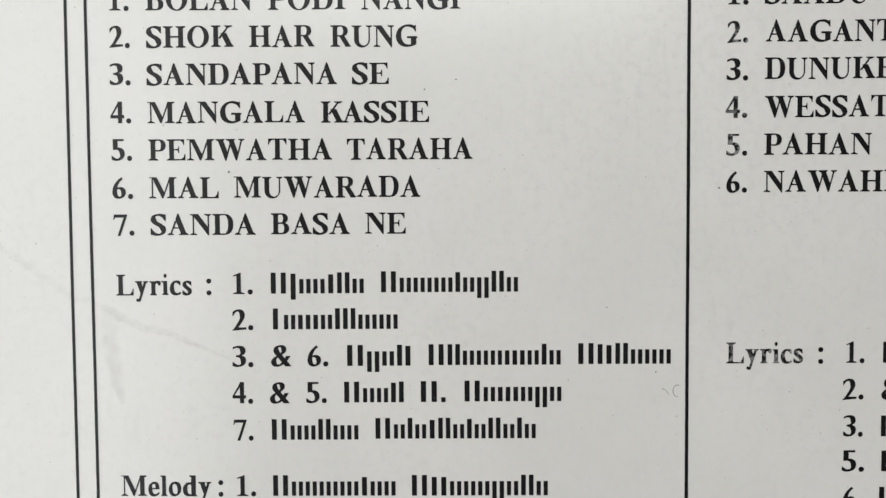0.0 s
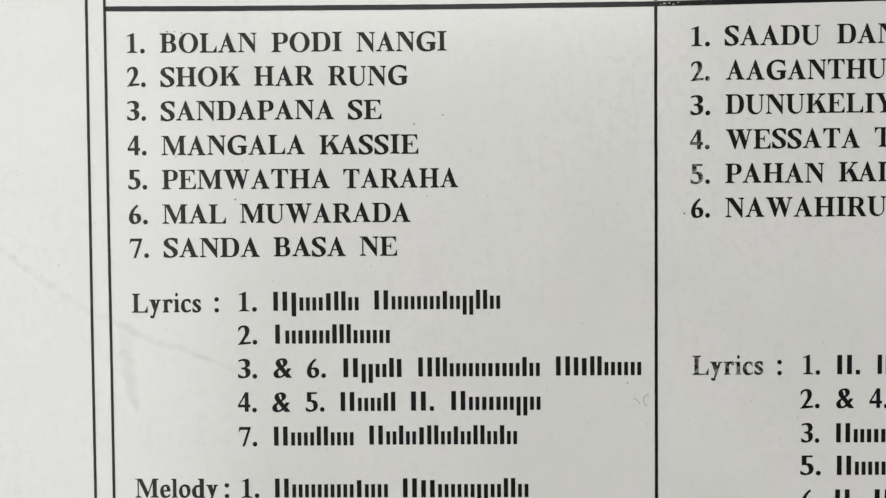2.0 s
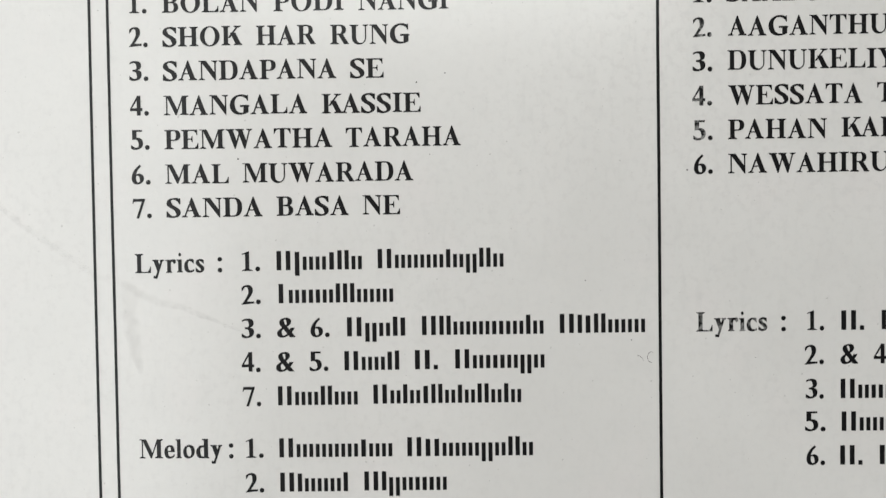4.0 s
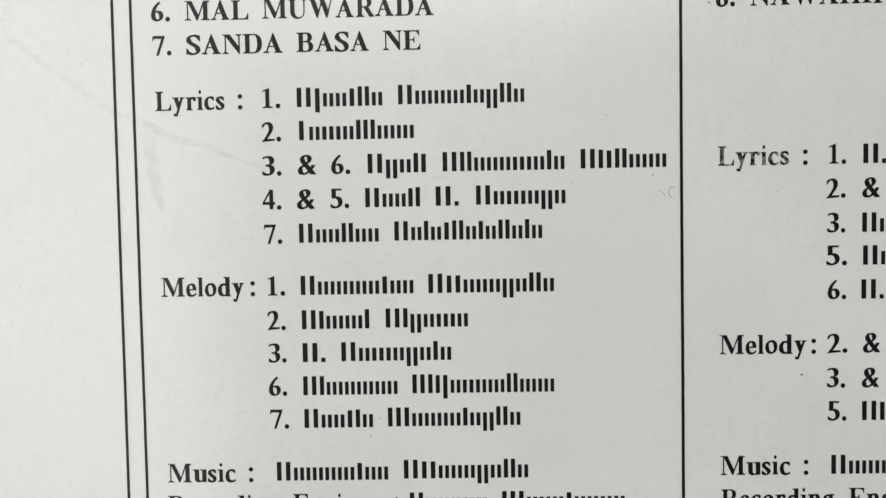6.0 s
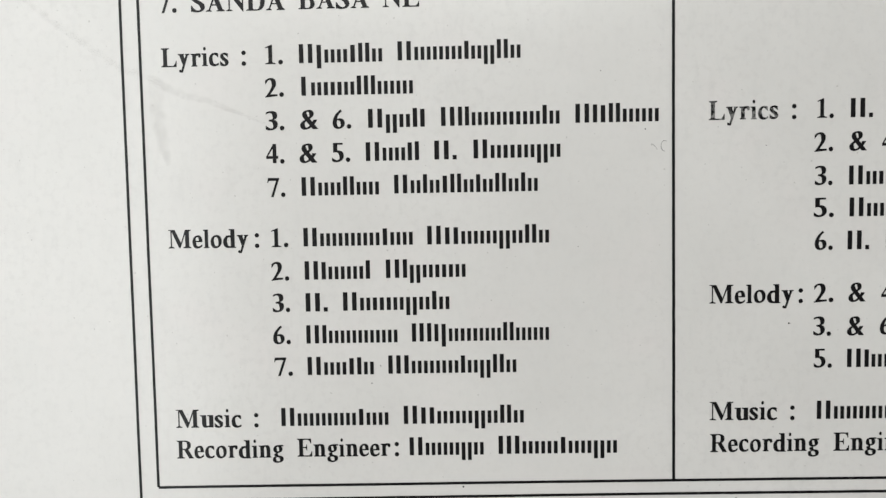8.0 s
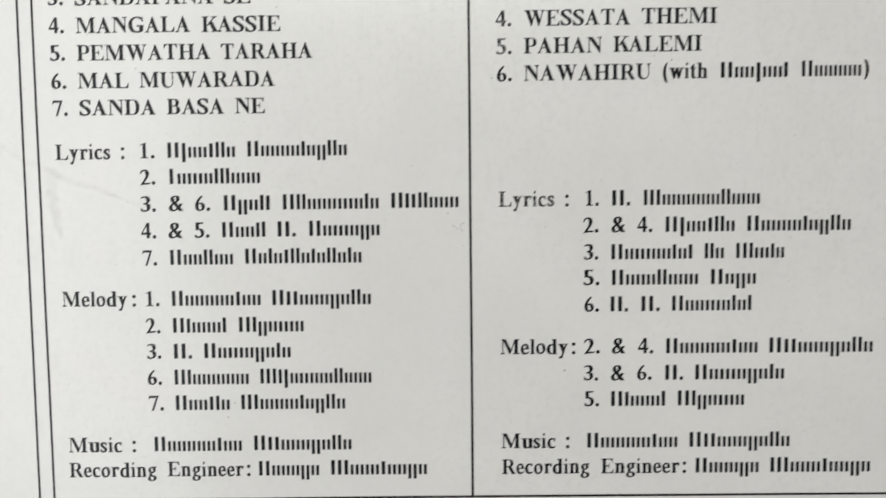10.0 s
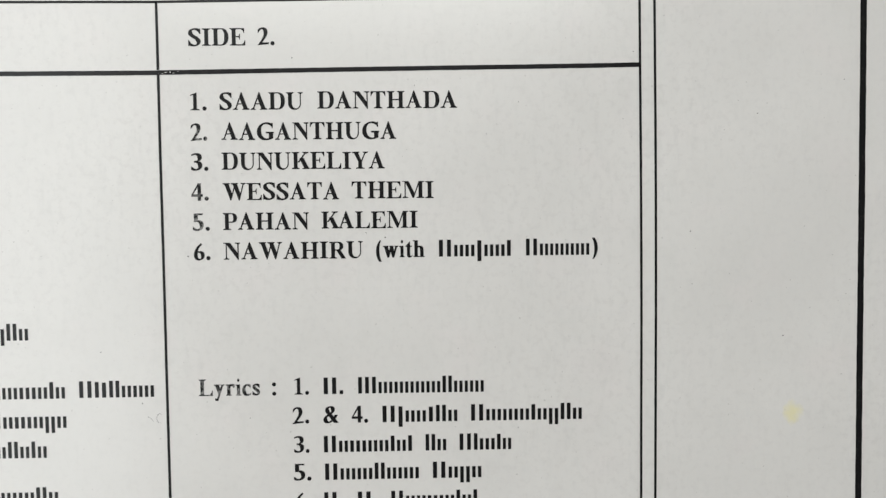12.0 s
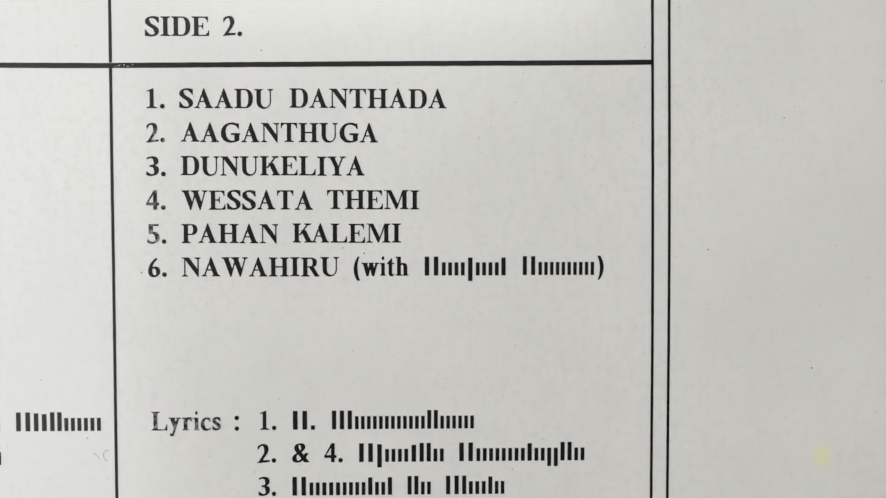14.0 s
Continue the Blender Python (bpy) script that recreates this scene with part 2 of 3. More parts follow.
x0, y0, x1, y1 = SLEEVE
part("front_panel", rounded_sheet(x0, y0, x1, y1, -0.0006, 0.0, 0.0015), CARD, sleeve, "aged white varnished card with black print")
part("back_panel", rounded_sheet(x0, y0, x1, y1, -0.0032, -0.0026, 0.0015), CARD, sleeve)
boxes("spine", CARD, [(x0, y0 + 0.001, -0.0026, x0 + 0.0006, y1 - 0.001, -0.0006)], sleeve)
boxes("fold_flap", CARD, [(x0 + 0.0006, y0, -0.0026, x1 - 0.002, y0 + 0.0005, -0.0006)], sleeve)

MM = 0.001
INK_Z = 0.00003


def flat(bm, points, z=INK_Z):
    """One flat face through points of the page, in millimetres."""
    return bm.faces.new([bm.verts.new((x * MM, y * MM, z)) for x, y in points])


def rule(xa, ya, xb, yb, width, label="thin black printed rule", bow=0.0):
    """A printed rule from a to b, its rims a little uneven like worn type; bow: how far its middle swings out."""
    bm = bmesh.new()
    length = math.hypot(xb - xa, yb - ya)
    ux, uy = (xb - xa) / length, (yb - ya) / length
    count = max(2, int(length / 1.5))
    seed = xa * 3.1 + ya * 7.7
    rows = []
    for k in range(count + 1):
        s = length * k / count
        pair = []
        for side in (1, -1):
            w = side * width / 2 * (1 + 0.10 * noise.noise((s * 0.45, seed, side * 5.0))) + 0.05 * noise.noise((s * 0.03, seed, 9.0)) + 4 * bow * (s / length) * (1 - s / length)
            pair.append(bm.verts.new(((xa + ux * s - uy * w) * MM, (ya + uy * s + ux * w) * MM, INK_Z)))
        rows.append(pair)
    for (a, b), (c, d) in zip(rows, rows[1:]):
        bm.faces.new((a, b, d, c))
    return part("rule", bm, INK, sleeve, label)


THIN, DIVIDER, THICK, BORDER = 0.54, 0.58, 0.96, 1.4
TOP_L, TOP_M, TOP_R = 14.45, 14.28, 15.55          # top of the inner frame, rising to the right
rule(-105.15, TOP_L + 3.2, -104.80, -141.0, THIN, bow=-0.1)             # outer frame
rule(103.75, TOP_R + 3.2, 104.12, -140.3, THIN, bow=0.5)
rule(-104.85, -140.95, 104.15, -140.2, THIN, bow=0.2)
rule(-105.15, TOP_L + 3.2, -0.20, TOP_M + 3.2, THIN)
rule(-0.20, TOP_M + 3.2, 103.75, TOP_R + 3.2, THIN)
rule(-101.80, TOP_L, -101.28, -138.1, THIN, bow=-0.05)                   # inner frame
rule(100.62, TOP_R, 101.16, -137.7, THIN, bow=0.4)
rule(-101.30, -138.2, 101.20, -137.55, THIN, bow=0.15)
rule(-101.80, TOP_L, -0.20, TOP_M, THIN)
rule(-0.20, TOP_M, 100.62, TOP_R, THIN)
rule(-0.20, TOP_M, -0.20, 0.35, DIVIDER)
rule(-0.20, -0.65, -0.22, -137.55, DIVIDER)
rule(-101.70, 0.12, -0.20, -0.20, THICK, "thick black printed rule", bow=-0.2)
rule(-0.20, -0.20, 100.70, 0.93, THICK, "thick black printed rule")
rule(147.60, 120.0, 149.75, -178.0, BORDER, "broad black printed border line", bow=0.15)

# ---- lettering: serif capitals from stems, bowls and diagonals; the rounder letters from the built-in face ----
FACE = bpy.data.curves.new("letter", "FONT")
FACE.resolution_u = 5
FACE_OB = new("letter", FACE)
# advance and the inked span of each letter, in thousandths of the type size
WIDTHS = {}
for row in ("A722:9,689 B667:16,619 C722:49,687 D722:14,690 E667:16,641 G778:37,755 H778:21,759 I389:20,370 K778:30,769 L667:19,638 M944:14,921",
            "N722:16,701 O778:35,743 P611:16,600 R722:26,715 S556:25,530 T667:31,636 U722:16,701 W1000:19,981 Y722:15,699",
            "c444:25,412 d556:25,534 e444:25,426 g500:28,483 h556:15,534 i278:15,255 l278:15,255 n556:21,539 o500:25,476 r444:29,434",
            "s389:25,361 t333:20,332 u556:16,537 w722:23,707 y500:16,480 1500:65,442 2500:17,478 3500:16,468 4500:19,475 5500:22,470",
            "6500:28,475 7500:17,477 &833:62,787 .250:41,210 (333:46,306 )333:27,287"):
    for item in row.split():
        head, span = item.split(":")
        WIDTHS[head[0]] = (int(head[1:]), *(int(v) for v in span.split(",")))
HEIGHTS = {"y": (-205, 461), "g": (-203, 473), "d": (-14, 676), "h": (0, 676), "l": (0, 676), "i": (0, 691), "t": (-12, 630),
           "(": (-168, 694), ")": (-168, 694), "&": (-16, 691), "S": (-19, 692), "C": (-19, 691), "G": (-19, 691),
           "w": (-14, 461), "r": (0, 473), "n": (0, 473), "u": (-14, 461)}
CAPS, HAIR, SERIF = 676, 46, 34
GLYPHS = {}


def slab(xa, xb, y, stem_a, stem_b, up):
    """A bracketed serif from xa to xb at a stem's end; up: 1 at the foot, -1 at the head."""
    return [(xa, y), (xb, y), (xb, y + up * SERIF * 0.8), (stem_b, y + up * (SERIF + 34)), (stem_a, y + up * (SERIF + 34)), (xa, y + up * SERIF * 0.8)]


def stem(a, b, foot=None, head=None, y0=0, y1=CAPS):
    """An upright stroke with its serifs, each given by its two ends."""
    out = [[(a, y0), (b, y0), (b, y1), (a, y1)]]
    if foot:
        out.append(slab(*foot, y0, a, b, 1))
    if head:
        out.append(slab(*head, y1, a, b, -1))
    return out


def leaning(b0, b1, t0, t1, y0=0, y1=CAPS):
    return [[(b0, y0), (b1, y0), (t1, y1), (t0, y1)]]


def bowl(x, right, y0, y1, thick, hair=HAIR):
    """A round stroke that leaves an upright at x and comes back to it."""
    mid, half = (y0 + y1) / 2, (y1 - y0) / 2
    flat_to = x + 0.34 * (right - x)
    outer, inner = [(x, y1)], [(x, y1 - hair)]
    for k in range(13):
        a = radians(90 - 15 * k)
        c, s = math.cos(a), math.sin(a)
        c, s = math.copysign(abs(c) ** 0.88, c), math.copysign(abs(s) ** 0.88, s)
        outer.append((flat_to + (right - flat_to) * c, mid + half * s))
        inner.append((flat_to + (right - thick - flat_to) * c, mid + (half - hair) * s))
    outer.append((x, y0))
    inner.append((x, y0 + hair))
    return [[a, b, d, c] for a, b, c, d in zip(outer, outer[1:], inner, inner[1:])]


def ring(x0, x1, y0, y1, thick, hair=HAIR, start=0, turn=360, tilt=0.12):
    """A round letter's stroke with its weight at the sides, leaning a little."""
    cx, cy, rx, ry = (x0 + x1) / 2, (y0 + y1) / 2, (x1 - x0) / 2, (y1 - y0) / 2
    pairs = []
    count = max(6, turn // 12)
    for k in range(count + 1):
        a = radians(start + turn * k / count)
        c, s = math.cos(a), math.sin(a)
        pairs.append(((cx + rx * c, cy + ry * s), (cx + (rx - thick) * math.cos(a - tilt), cy + (ry - hair) * math.sin(a - tilt))))
    return [[a, b, d, c] for (a, c), (b, d) in zip(pairs, pairs[1:])]


def disc(x, y, r):
    return [[(x + r * math.cos(radians(24 * k)), y + r * math.sin(radians(24 * k))) for k in range(15)]]


def arm(x, tip, y0, y1, beak):
    """A level hairline with a beak at its tip; beak: how far it hangs (negative) or rises."""
    side = 1 if tip > x else -1
    edge = y1 if beak < 0 else y0
    far = edge + beak
    return [[(x, y0), (tip, y0), (tip, y1), (x, y1)],
            [(tip, edge), (tip, far), (tip - side * 26, far), (tip - side * 58, edge + 0.55 * beak), (tip - side * 130, edge + math.copysign(HAIR - 4, beak)), (tip - side * 130, edge)]]


def straight_letter(ch):
    """The strokes of a letter of upright and leaning strokes, in thousandths of the type size."""
    top, thin = CAPS, HAIR
    if ch == "A":
        return ([[(342, 692), (374, 692), (640, 0), (462, 0), (272, 500)]] + leaning(82, 136, 252, 318, 0, 460) + [[(165, 208), (552, 208), (538, 252), (182, 252)]]
                + [slab(9, 215, 0, 82, 136, 1), slab(385, 689, 0, 462, 640, 1)])
    if ch == "B":
        return stem(98, 256, (16, 330), (16, 330)) + bowl(250, 580, 338, top, 160) + bowl(250, 619, 0, 376, 166)
    if ch == "D":
        return stem(98, 256, (14, 330), (14, 330)) + bowl(250, 690, 0, top, 168)
    if ch == "P":
        return stem(98, 256, (16, 350), (16, 330)) + bowl(250, 600, 288, top, 160)
    if ch == "R":
        return stem(108, 264, (26, 350), (26, 330)) + bowl(258, 612, 322, top, 158) + leaning(520, 700, 310, 490, 18, 350) + [[(520, 0), (715, 0), (715, 26), (690, 40), (505, 40)]]
    if ch == "E":
        return (stem(98, 256, (16, 330), (16, 330)) + arm(250, 600, top - thin, top, -190) + arm(250, 634, 0, thin, 205)
                + [[(250, 322), (420, 322), (420, 366), (250, 366)], [(404, 232), (428, 232), (428, 458), (404, 458), (382, 380), (350, 364), (350, 324), (382, 308)]])
    if ch == "L":
        return stem(100, 258, (19, 330), (19, 350)) + arm(250, 632, 0, thin, 225)
    if ch == "H":
        return stem(103, 262, (21, 344), (21, 344)) + stem(518, 677, (436, 759), (436, 759)) + [[(255, 316), (525, 316), (525, 366), (255, 366)]]
    if ch == "I":
        return stem(116, 274, (20, 370), (20, 370))
    if ch == "K":
        return (stem(108, 266, (30, 348), (30, 348)) + leaning(258, 338, 566, 634, 262, 650) + leaning(546, 738, 336, 528, 20, 436)
                + [slab(462, 730, top, 560, 640, -1), slab(460, 769, 0, 548, 736, 1)])
    if ch == "M":
        return (stem(104, 152, (14, 256), None) + [[(14, top), (272, top), (520, 185), (470, 0), (440, 0), (132, 640), (14, top - 28)]]
                + leaning(440, 486, 690, 748, 0, top) + stem(682, 840, (600, 921), None) + [[(680, top), (921, top), (921, top - 28), (840, top - 66), (680, top - 66)]])
    if ch == "N":
        return (stem(104, 152, (16, 246), None) + [[(16, top), (284, top), (634, 205), (634, -18), (604, -18), (120, 620), (16, top - 28)]]
                + stem(584, 634, None, (478, 701), 40, top))
    if ch == "O":
        return ring(35, 743, -19, 691, 168, 44)
    if ch == "T":
        return stem(255, 413, (158, 510), None) + arm(334, 636, top - thin, top, -195) + arm(334, 31, top - thin, top, -195)
    if ch == "U":
        outer = [(96, 240)] + [(359 - 263 * math.cos(radians(15 * k)), 230 - 249 * math.sin(radians(15 * k))) for k in range(13)] + [(622, 240)]
        inner = [(254, 240)] + [(415 - 161 * math.cos(radians(15 * k)), 230 - 186 * math.sin(radians(15 * k))) for k in range(13)] + [(576, 240)]
        return (stem(96, 254, None, (16, 338), 236) + stem(576, 622, None, (494, 701), 236) + [[a, b, d, c] for a, b, c, d in zip(outer, outer[1:], inner, inner[1:])])
    if ch == "W":
        return ([[(80, top), (258, top), (410, 265), (366, -15), (335, -15)], [(424, top), (602, top), (752, 275), (714, -15), (680, -15)]] + leaning(330, 372, 488, 546, -15, 560) + leaning(678, 722, 858, 910, -15, top)
                + [slab(19, 324, top, 82, 258, -1), slab(362, 672, top, 426, 602, -1), slab(770, 981, top, 856, 910, -1)])
    if ch == "Y":
        return (stem(282, 440, (180, 546), None, 0, 300) + leaning(284, 440, 78, 264, 280, top) + leaning(384, 440, 552, 612, 270, top)
                + [slab(15, 336, top, 80, 266, -1), slab(474, 699, top, 550, 614, -1)])
    if ch == "1":
        return stem(180, 324, (65, 442), None, 0, 640) + [[(180, 640), (324, 620), (324, 690), (296, 690), (65, 600), (65, 566), (180, 590)]]
    if ch == "4":
        return stem(268, 408, None, None, 0, 688) + [[(19, 155), (475, 155), (475, 256), (19, 256)], [(19, 230), (80, 230), (300, 570), (300, 688), (290, 688)]]
    if ch == "7":
        return [[(40, 676), (477, 676), (477, 640), (462, 590), (90, 574), (56, 574)], [(17, 500), (44, 500), (86, 580), (60, 640), (40, 640)], [(150, -14), (246, -14), (477, 640), (380, 640)],
                [(60, 574), (420, 574), (440, 650), (50, 650)]]
    if ch == "t":
        return [[(84, 60), (224, 60), (224, 461), (84, 461)], [(84, 440), (224, 440), (224, 630), (200, 630), (20, 446), (20, 415), (84, 415)], [(20, 415), (306, 415), (306, 461), (20, 461)],
                [(84, 90), (224, 90), (246, 56), (284, 54), (322, 84), (332, 66), (290, 8), (220, -12), (160, -12), (104, 18)]]
    if ch == ".":
        return disc(125, 72, 86)
    return None


def stroke_shift(ch, n, length):
    """How far a rim with the outward normal n moves out: uprights swell, level strokes thin, and the weight leans."""
    nx, ny = n
    upright, level = (0.047, -0.012) if not ch.islower() else (0.042, -0.006)
    if ch in "S356&":
        upright = 0.030 if ch == "S" else 0.040
    lean = 2 * nx * ny
    k = 0.012
    if ch in "wy" and length > 0.14:
        k = 0.032
    return upright * nx * nx + level * ny * ny + k * lean


def round_letter(ch):
    """A letter of the built-in face with thick uprights, thin level strokes and serifs, set to its span."""
    FACE.body = ch
    graph = bpy.context.evaluated_depsgraph_get()
    graph.update()
    me = bpy.data.meshes.new_from_object(FACE_OB.evaluated_get(graph))
    bm = bmesh.new()
    bm.from_mesh(me)
    bpy.data.meshes.remove(me)
    bmesh.ops.remove_doubles(bm, verts=bm.verts[:], dist=0.0025)
    rims = {}
    dot = [v for v in bm.verts if ch == "i" and v.co.y > 0.5]
    for e in bm.edges:
        if len(e.link_faces) != 1:
            continue
        a, b = e.verts[0].co, e.verts[1].co
        d = b - a
        n = Vector((d.y, -d.x)) / max(d.length, 1e-9)
        c = e.link_faces[0].calc_center_median() - (a + b) / 2
        if n.x * c.x + n.y * c.y > 0:
            n = -n
        rims[e] = (n, stroke_shift(ch, n, d.length))
    moves = {}
    for v in bm.verts:
        mine = [rims[e] for e in v.link_edges if e in rims]
        if len(mine) == 2 and v not in dot:
            (n1, d1), (n2, d2) = mine
            det = n1.x * n2.y - n1.y * n2.x
            if abs(det) > 0.45:
                moves[v] = ((d1 * n2.y - d2 * n1.y) / det, (n1.x * d2 - n2.x * d1) / det)
            else:
                m = (n1 + n2).normalized()
                moves[v] = (m.x * (d1 + d2) / 2, m.y * (d1 + d2) / 2)
    for v, (dx, dy) in moves.items():
        v.co.x += dx
        v.co.y += dy
    low, high = min(v.co.y for v in bm.verts), max(v.co.y for v in bm.verts)
    left, right = min(v.co.x for v in bm.verts), max(v.co.x for v in bm.verts)
    shapes = [[(l.vert.co.x, l.vert.co.y) for l in f.loops] for f in bm.faces if not (dot and f.verts[0] in dot)]

    def foot(xa, xb, y, up, lo=0.055, hi=0.055):
        shapes.append([(xa - lo, y), (xb + hi, y), (xb + hi, y + up * 0.03), (xb, y + up * 0.055), (xa, y + up * 0.055), (xa - lo, y + up * 0.03)])

    for e, (n, _) in rims.items():
        a, b = e.verts[0].co, e.verts[1].co
        xa, xb = sorted((a.x, b.x))
        y = (a.y + b.y) / 2
        if abs(n.y) > 0.98 and xb - xa < 0.26 and e.verts[0] not in dot:
            if n.y < 0 and abs(y - (0.008 if ch in "hilnr" else low)) < 0.05 and ch in "hilnr":
                foot(xa, xb, y, 1)
            if n.y > 0 and ch in "wy" and y > 0.4:
                foot(xa, xb, y, -1)
            if n.y > 0 and ch in "hldinru" and y > 0.38:
                foot(xa, xb, y, -1, 0.075, 0)
    if ch == "d":
        foot(right - 0.1, right - 0.02, low, 1, 0, 0.07)
    if ch == "i":
        shapes.extend([[(left + (right - left) / 2 + 0.066 * math.cos(radians(24 * k)), 0.605 + 0.066 * math.sin(radians(24 * k))) for k in range(15)]])
    if ch == "y":
        shapes.extend([[(left + 0.055 + 0.06 * math.cos(radians(30 * k)), low + 0.055 + 0.055 * math.sin(radians(30 * k))) for k in range(12)]])
    if ch == "r":
        shapes.extend([[(right - 0.06 + 0.06 * math.cos(radians(30 * k)), high - 0.085 + 0.062 * math.sin(radians(30 * k))) for k in range(12)]])
    if ch in "GSC":
        shapes.append([(right - 0.045, high - 0.02), (right - 0.012, high - 0.02), (right - 0.006, high - 0.22), (right - 0.04, high - 0.22), (right - 0.12, high - 0.10)])
    if ch == "S":
        shapes.append([(left, low + 0.02), (left + 0.035, low + 0.02), (left + 0.11, low + 0.10), (left + 0.035, low + 0.23), (left, low + 0.23)])
    if ch == "G":
        bar = high * 0.46
        shapes.append([(right - 0.29, bar), (right + 0.04, bar), (right + 0.04, bar - 0.035), (right, bar - 0.06), (right - 0.17, bar - 0.06), (right - 0.29, bar - 0.035)])
    bm.free()
    everyx = [x for s in shapes for x, _ in s]
    everyy = [y for s in shapes for _, y in s]
    xa, xb, ya, yb = min(everyx), max(everyx), min(everyy), max(everyy)
    _, ta, tb = WIDTHS[ch]
    ua, ub = HEIGHTS.get(ch, (-14, 473) if ch.islower() else (-8, 688))
    return [[(ta + (x - xa) / (xb - xa) * (tb - ta), ua + (y - ya) / (yb - ya) * (ub - ua)) for x, y in s] for s in shapes]


def glyph(ch):
    """One letter as triangles that do not overlap."""
    if ch not in GLYPHS:
        points, faces = [], []
        for s in straight_letter(ch) or round_letter(ch):
            area = sum(xa * yb - xb * ya for (xa, ya), (xb, yb) in zip(s, s[1:] + s[:1]))
            s = s if area > 0 else s[::-1]
            faces.append(range(len(points), len(points) + len(s)))
            points.extend(Vector(p) for p in s)
        verts, _, tris, _, _, inside = geometry.delaunay_2d_cdt(points, [], [list(f) for f in faces], 0, 0.01)
        GLYPHS[ch] = [[(verts[i].x, verts[i].y) for i in t] for t, own in zip(tris, inside) if own]
    return GLYPHS[ch]


CAP = 3.58           # height of the capitals, in millimetres
KERN = {"YA": 25, "KA": 75, "AS": 25}


def printed(text, x0, x1, y, ink):
    """A printed word between x0 and x1 on the line y."""
    bm = bmesh.new()
    tall = CAP / CAPS
    step = [WIDTHS[c][0] - KERN.get(c + d, 0) for c, d in zip(text, text[1:] + " ")]
    span = sum(step)
    first, last = WIDTHS[text[0]][1], span - WIDTHS[text[-1]][0] + WIDTHS[text[-1]][2]
    k = (x1 - x0) / (last - first)
    at = 0
    rng = random.Random(text + str(x0))
    for c, wide in zip(text, step):
        nudge = rng.uniform(-0.05, 0.05)
        for shape in glyph(c):
            flat(bm, [(x0 + (at + x - first) * k, y + v * tall + nudge) for x, v in shape], INK_Z)
        at += wide
    for f in bm.faces:
        f.normal_update()
        if f.normal.z < 0:
            f.normal_flip()
    return part("printed_number" if text[0].isdigit() else "printed_word", bm, ink, sleeve, "rubbed grey-black print" if ink == INK_WORN else "")


# bars in place of names: width of the slot, foot and head, and how many bars stand in it
BARS = {"C": (700, 0, 676, 2), "W": (960, 0, 676, 3), "J": (500, 0, 676, 1), "x": (490, 0, 468, 2), "w": (800, 0, 468, 3), "h": (540, 0, 676, 2),
        "l": (278, 0, 676, 1), "i": (278, 0, 640, 1), "t": (333, 0, 610, 1), "g": (510, -200, 468, 2), "j": (333, -200, 640, 1), ".": (250, -10, 150, 1)}


def bar_word(sorts, x0, x1, y):
    """A run of plain upright bars of a name's size and colour."""
    bm = bmesh.new()
    tall = CAP / CAPS
    span = sum(BARS[c][0] for c in sorts)
    k = (x1 - x0) / (span - 90)
    at = -45
    for c in sorts:
        wide, foot, head, count = BARS[c]
        step = wide / count
        ink = min(0.60 * step, 175)
        for n in range(count):
            a = at + n * step + (step - ink) / 2
            flat(bm, [(x0 + a * k, y + foot * tall), (x0 + (a + ink) * k, y + foot * tall), (x0 + (a + ink) * k, y + head * tall), (x0 + a * k, y + head * tall)])
        at += wide
    return part("text_bar", bm, INK, sleeve)


def colon(x0, x1, y):
    bm = bmesh.new()
    for v in (0.28, 2.3):
        c, r = (x0 + x1) / 2, 0.44
        flat(bm, [(c + r * math.cos(radians(30 * k)), y + v + r * math.sin(radians(30 * k))) for k in range(12)])
    return part("printed_colon", bm, INK, sleeve)


def line(ya, yb, *words):
    """A line of print whose foot runs from ya at its first word to yb at its last."""
    left, right = words[0][1], words[-1][2]
    for text, x0, x1 in words:
        y = ya + (yb - ya) * ((x0 + x1) / 2 - left) / (right - left)
        if text == ":":
            colon(x0, x1, y)
        elif text[0] == "~":
            bar_word(text[1:], x0, x1, y)
        elif text[-1] == "!":
            printed(text[:-1], x0, x1, y, INK_WORN)
        else:
            printed(text, x0, x1, y, INK)


# first column
line(-8.07, -8.34, ("1.", -97.67, -94.39), ("BOLAN", -91.58, -73.55), ("PODI", -70.84, -57.77), ("NANGI", -55.12, -38.47))
line(-14.27, -14.53, ("2.", -97.77, -94.31), ("SHOK", -91.55, -76.72), ("HAR", -74.14, -63.07), ("RUNG", -60.41, -45.73))
line(-20.51, -20.78, ("3.", -97.87, -94.33), ("SANDAPANA", -91.60, -59.36), ("SE", -56.83, -50.58))
line(-26.96, -27.19, ("4.", -97.88, -94.35), ("MANGALA", -91.59, -64.85), ("KASSIE", -62.16, -43.83))
line(-33.29, -33.44, ("5.", -97.84, -94.35), ("PEMWATHA", -91.59, -60.31), ("TARAHA", -57.80, -36.56))
line(-39.72, -39.75, ("6.", -97.85, -94.31), ("MAL", -91.59, -79.68), ("MUWARADA", -77.12, -45.42))
line(-45.97, -45.97, ("7.", -97.81, -94.21), ("SANDA", -91.45, -73.48), ("BASA", -70.91, -57.46), ("NE", -54.90, -47.93))
line(-56.25, -55.89, ("Lyrics", -97.57, -84.59), (":", -82.14, -81.21), ("1.", -77.54, -74.17), ("~Cjxxthx", -71.29, -55.18), ("~Cxxxxixghx", -52.46, -28.94))
line(-62.33, -62.13, ("2.", -77.77, -74.17), ("~Jxwxlhxxx", -71.37, -49.45))
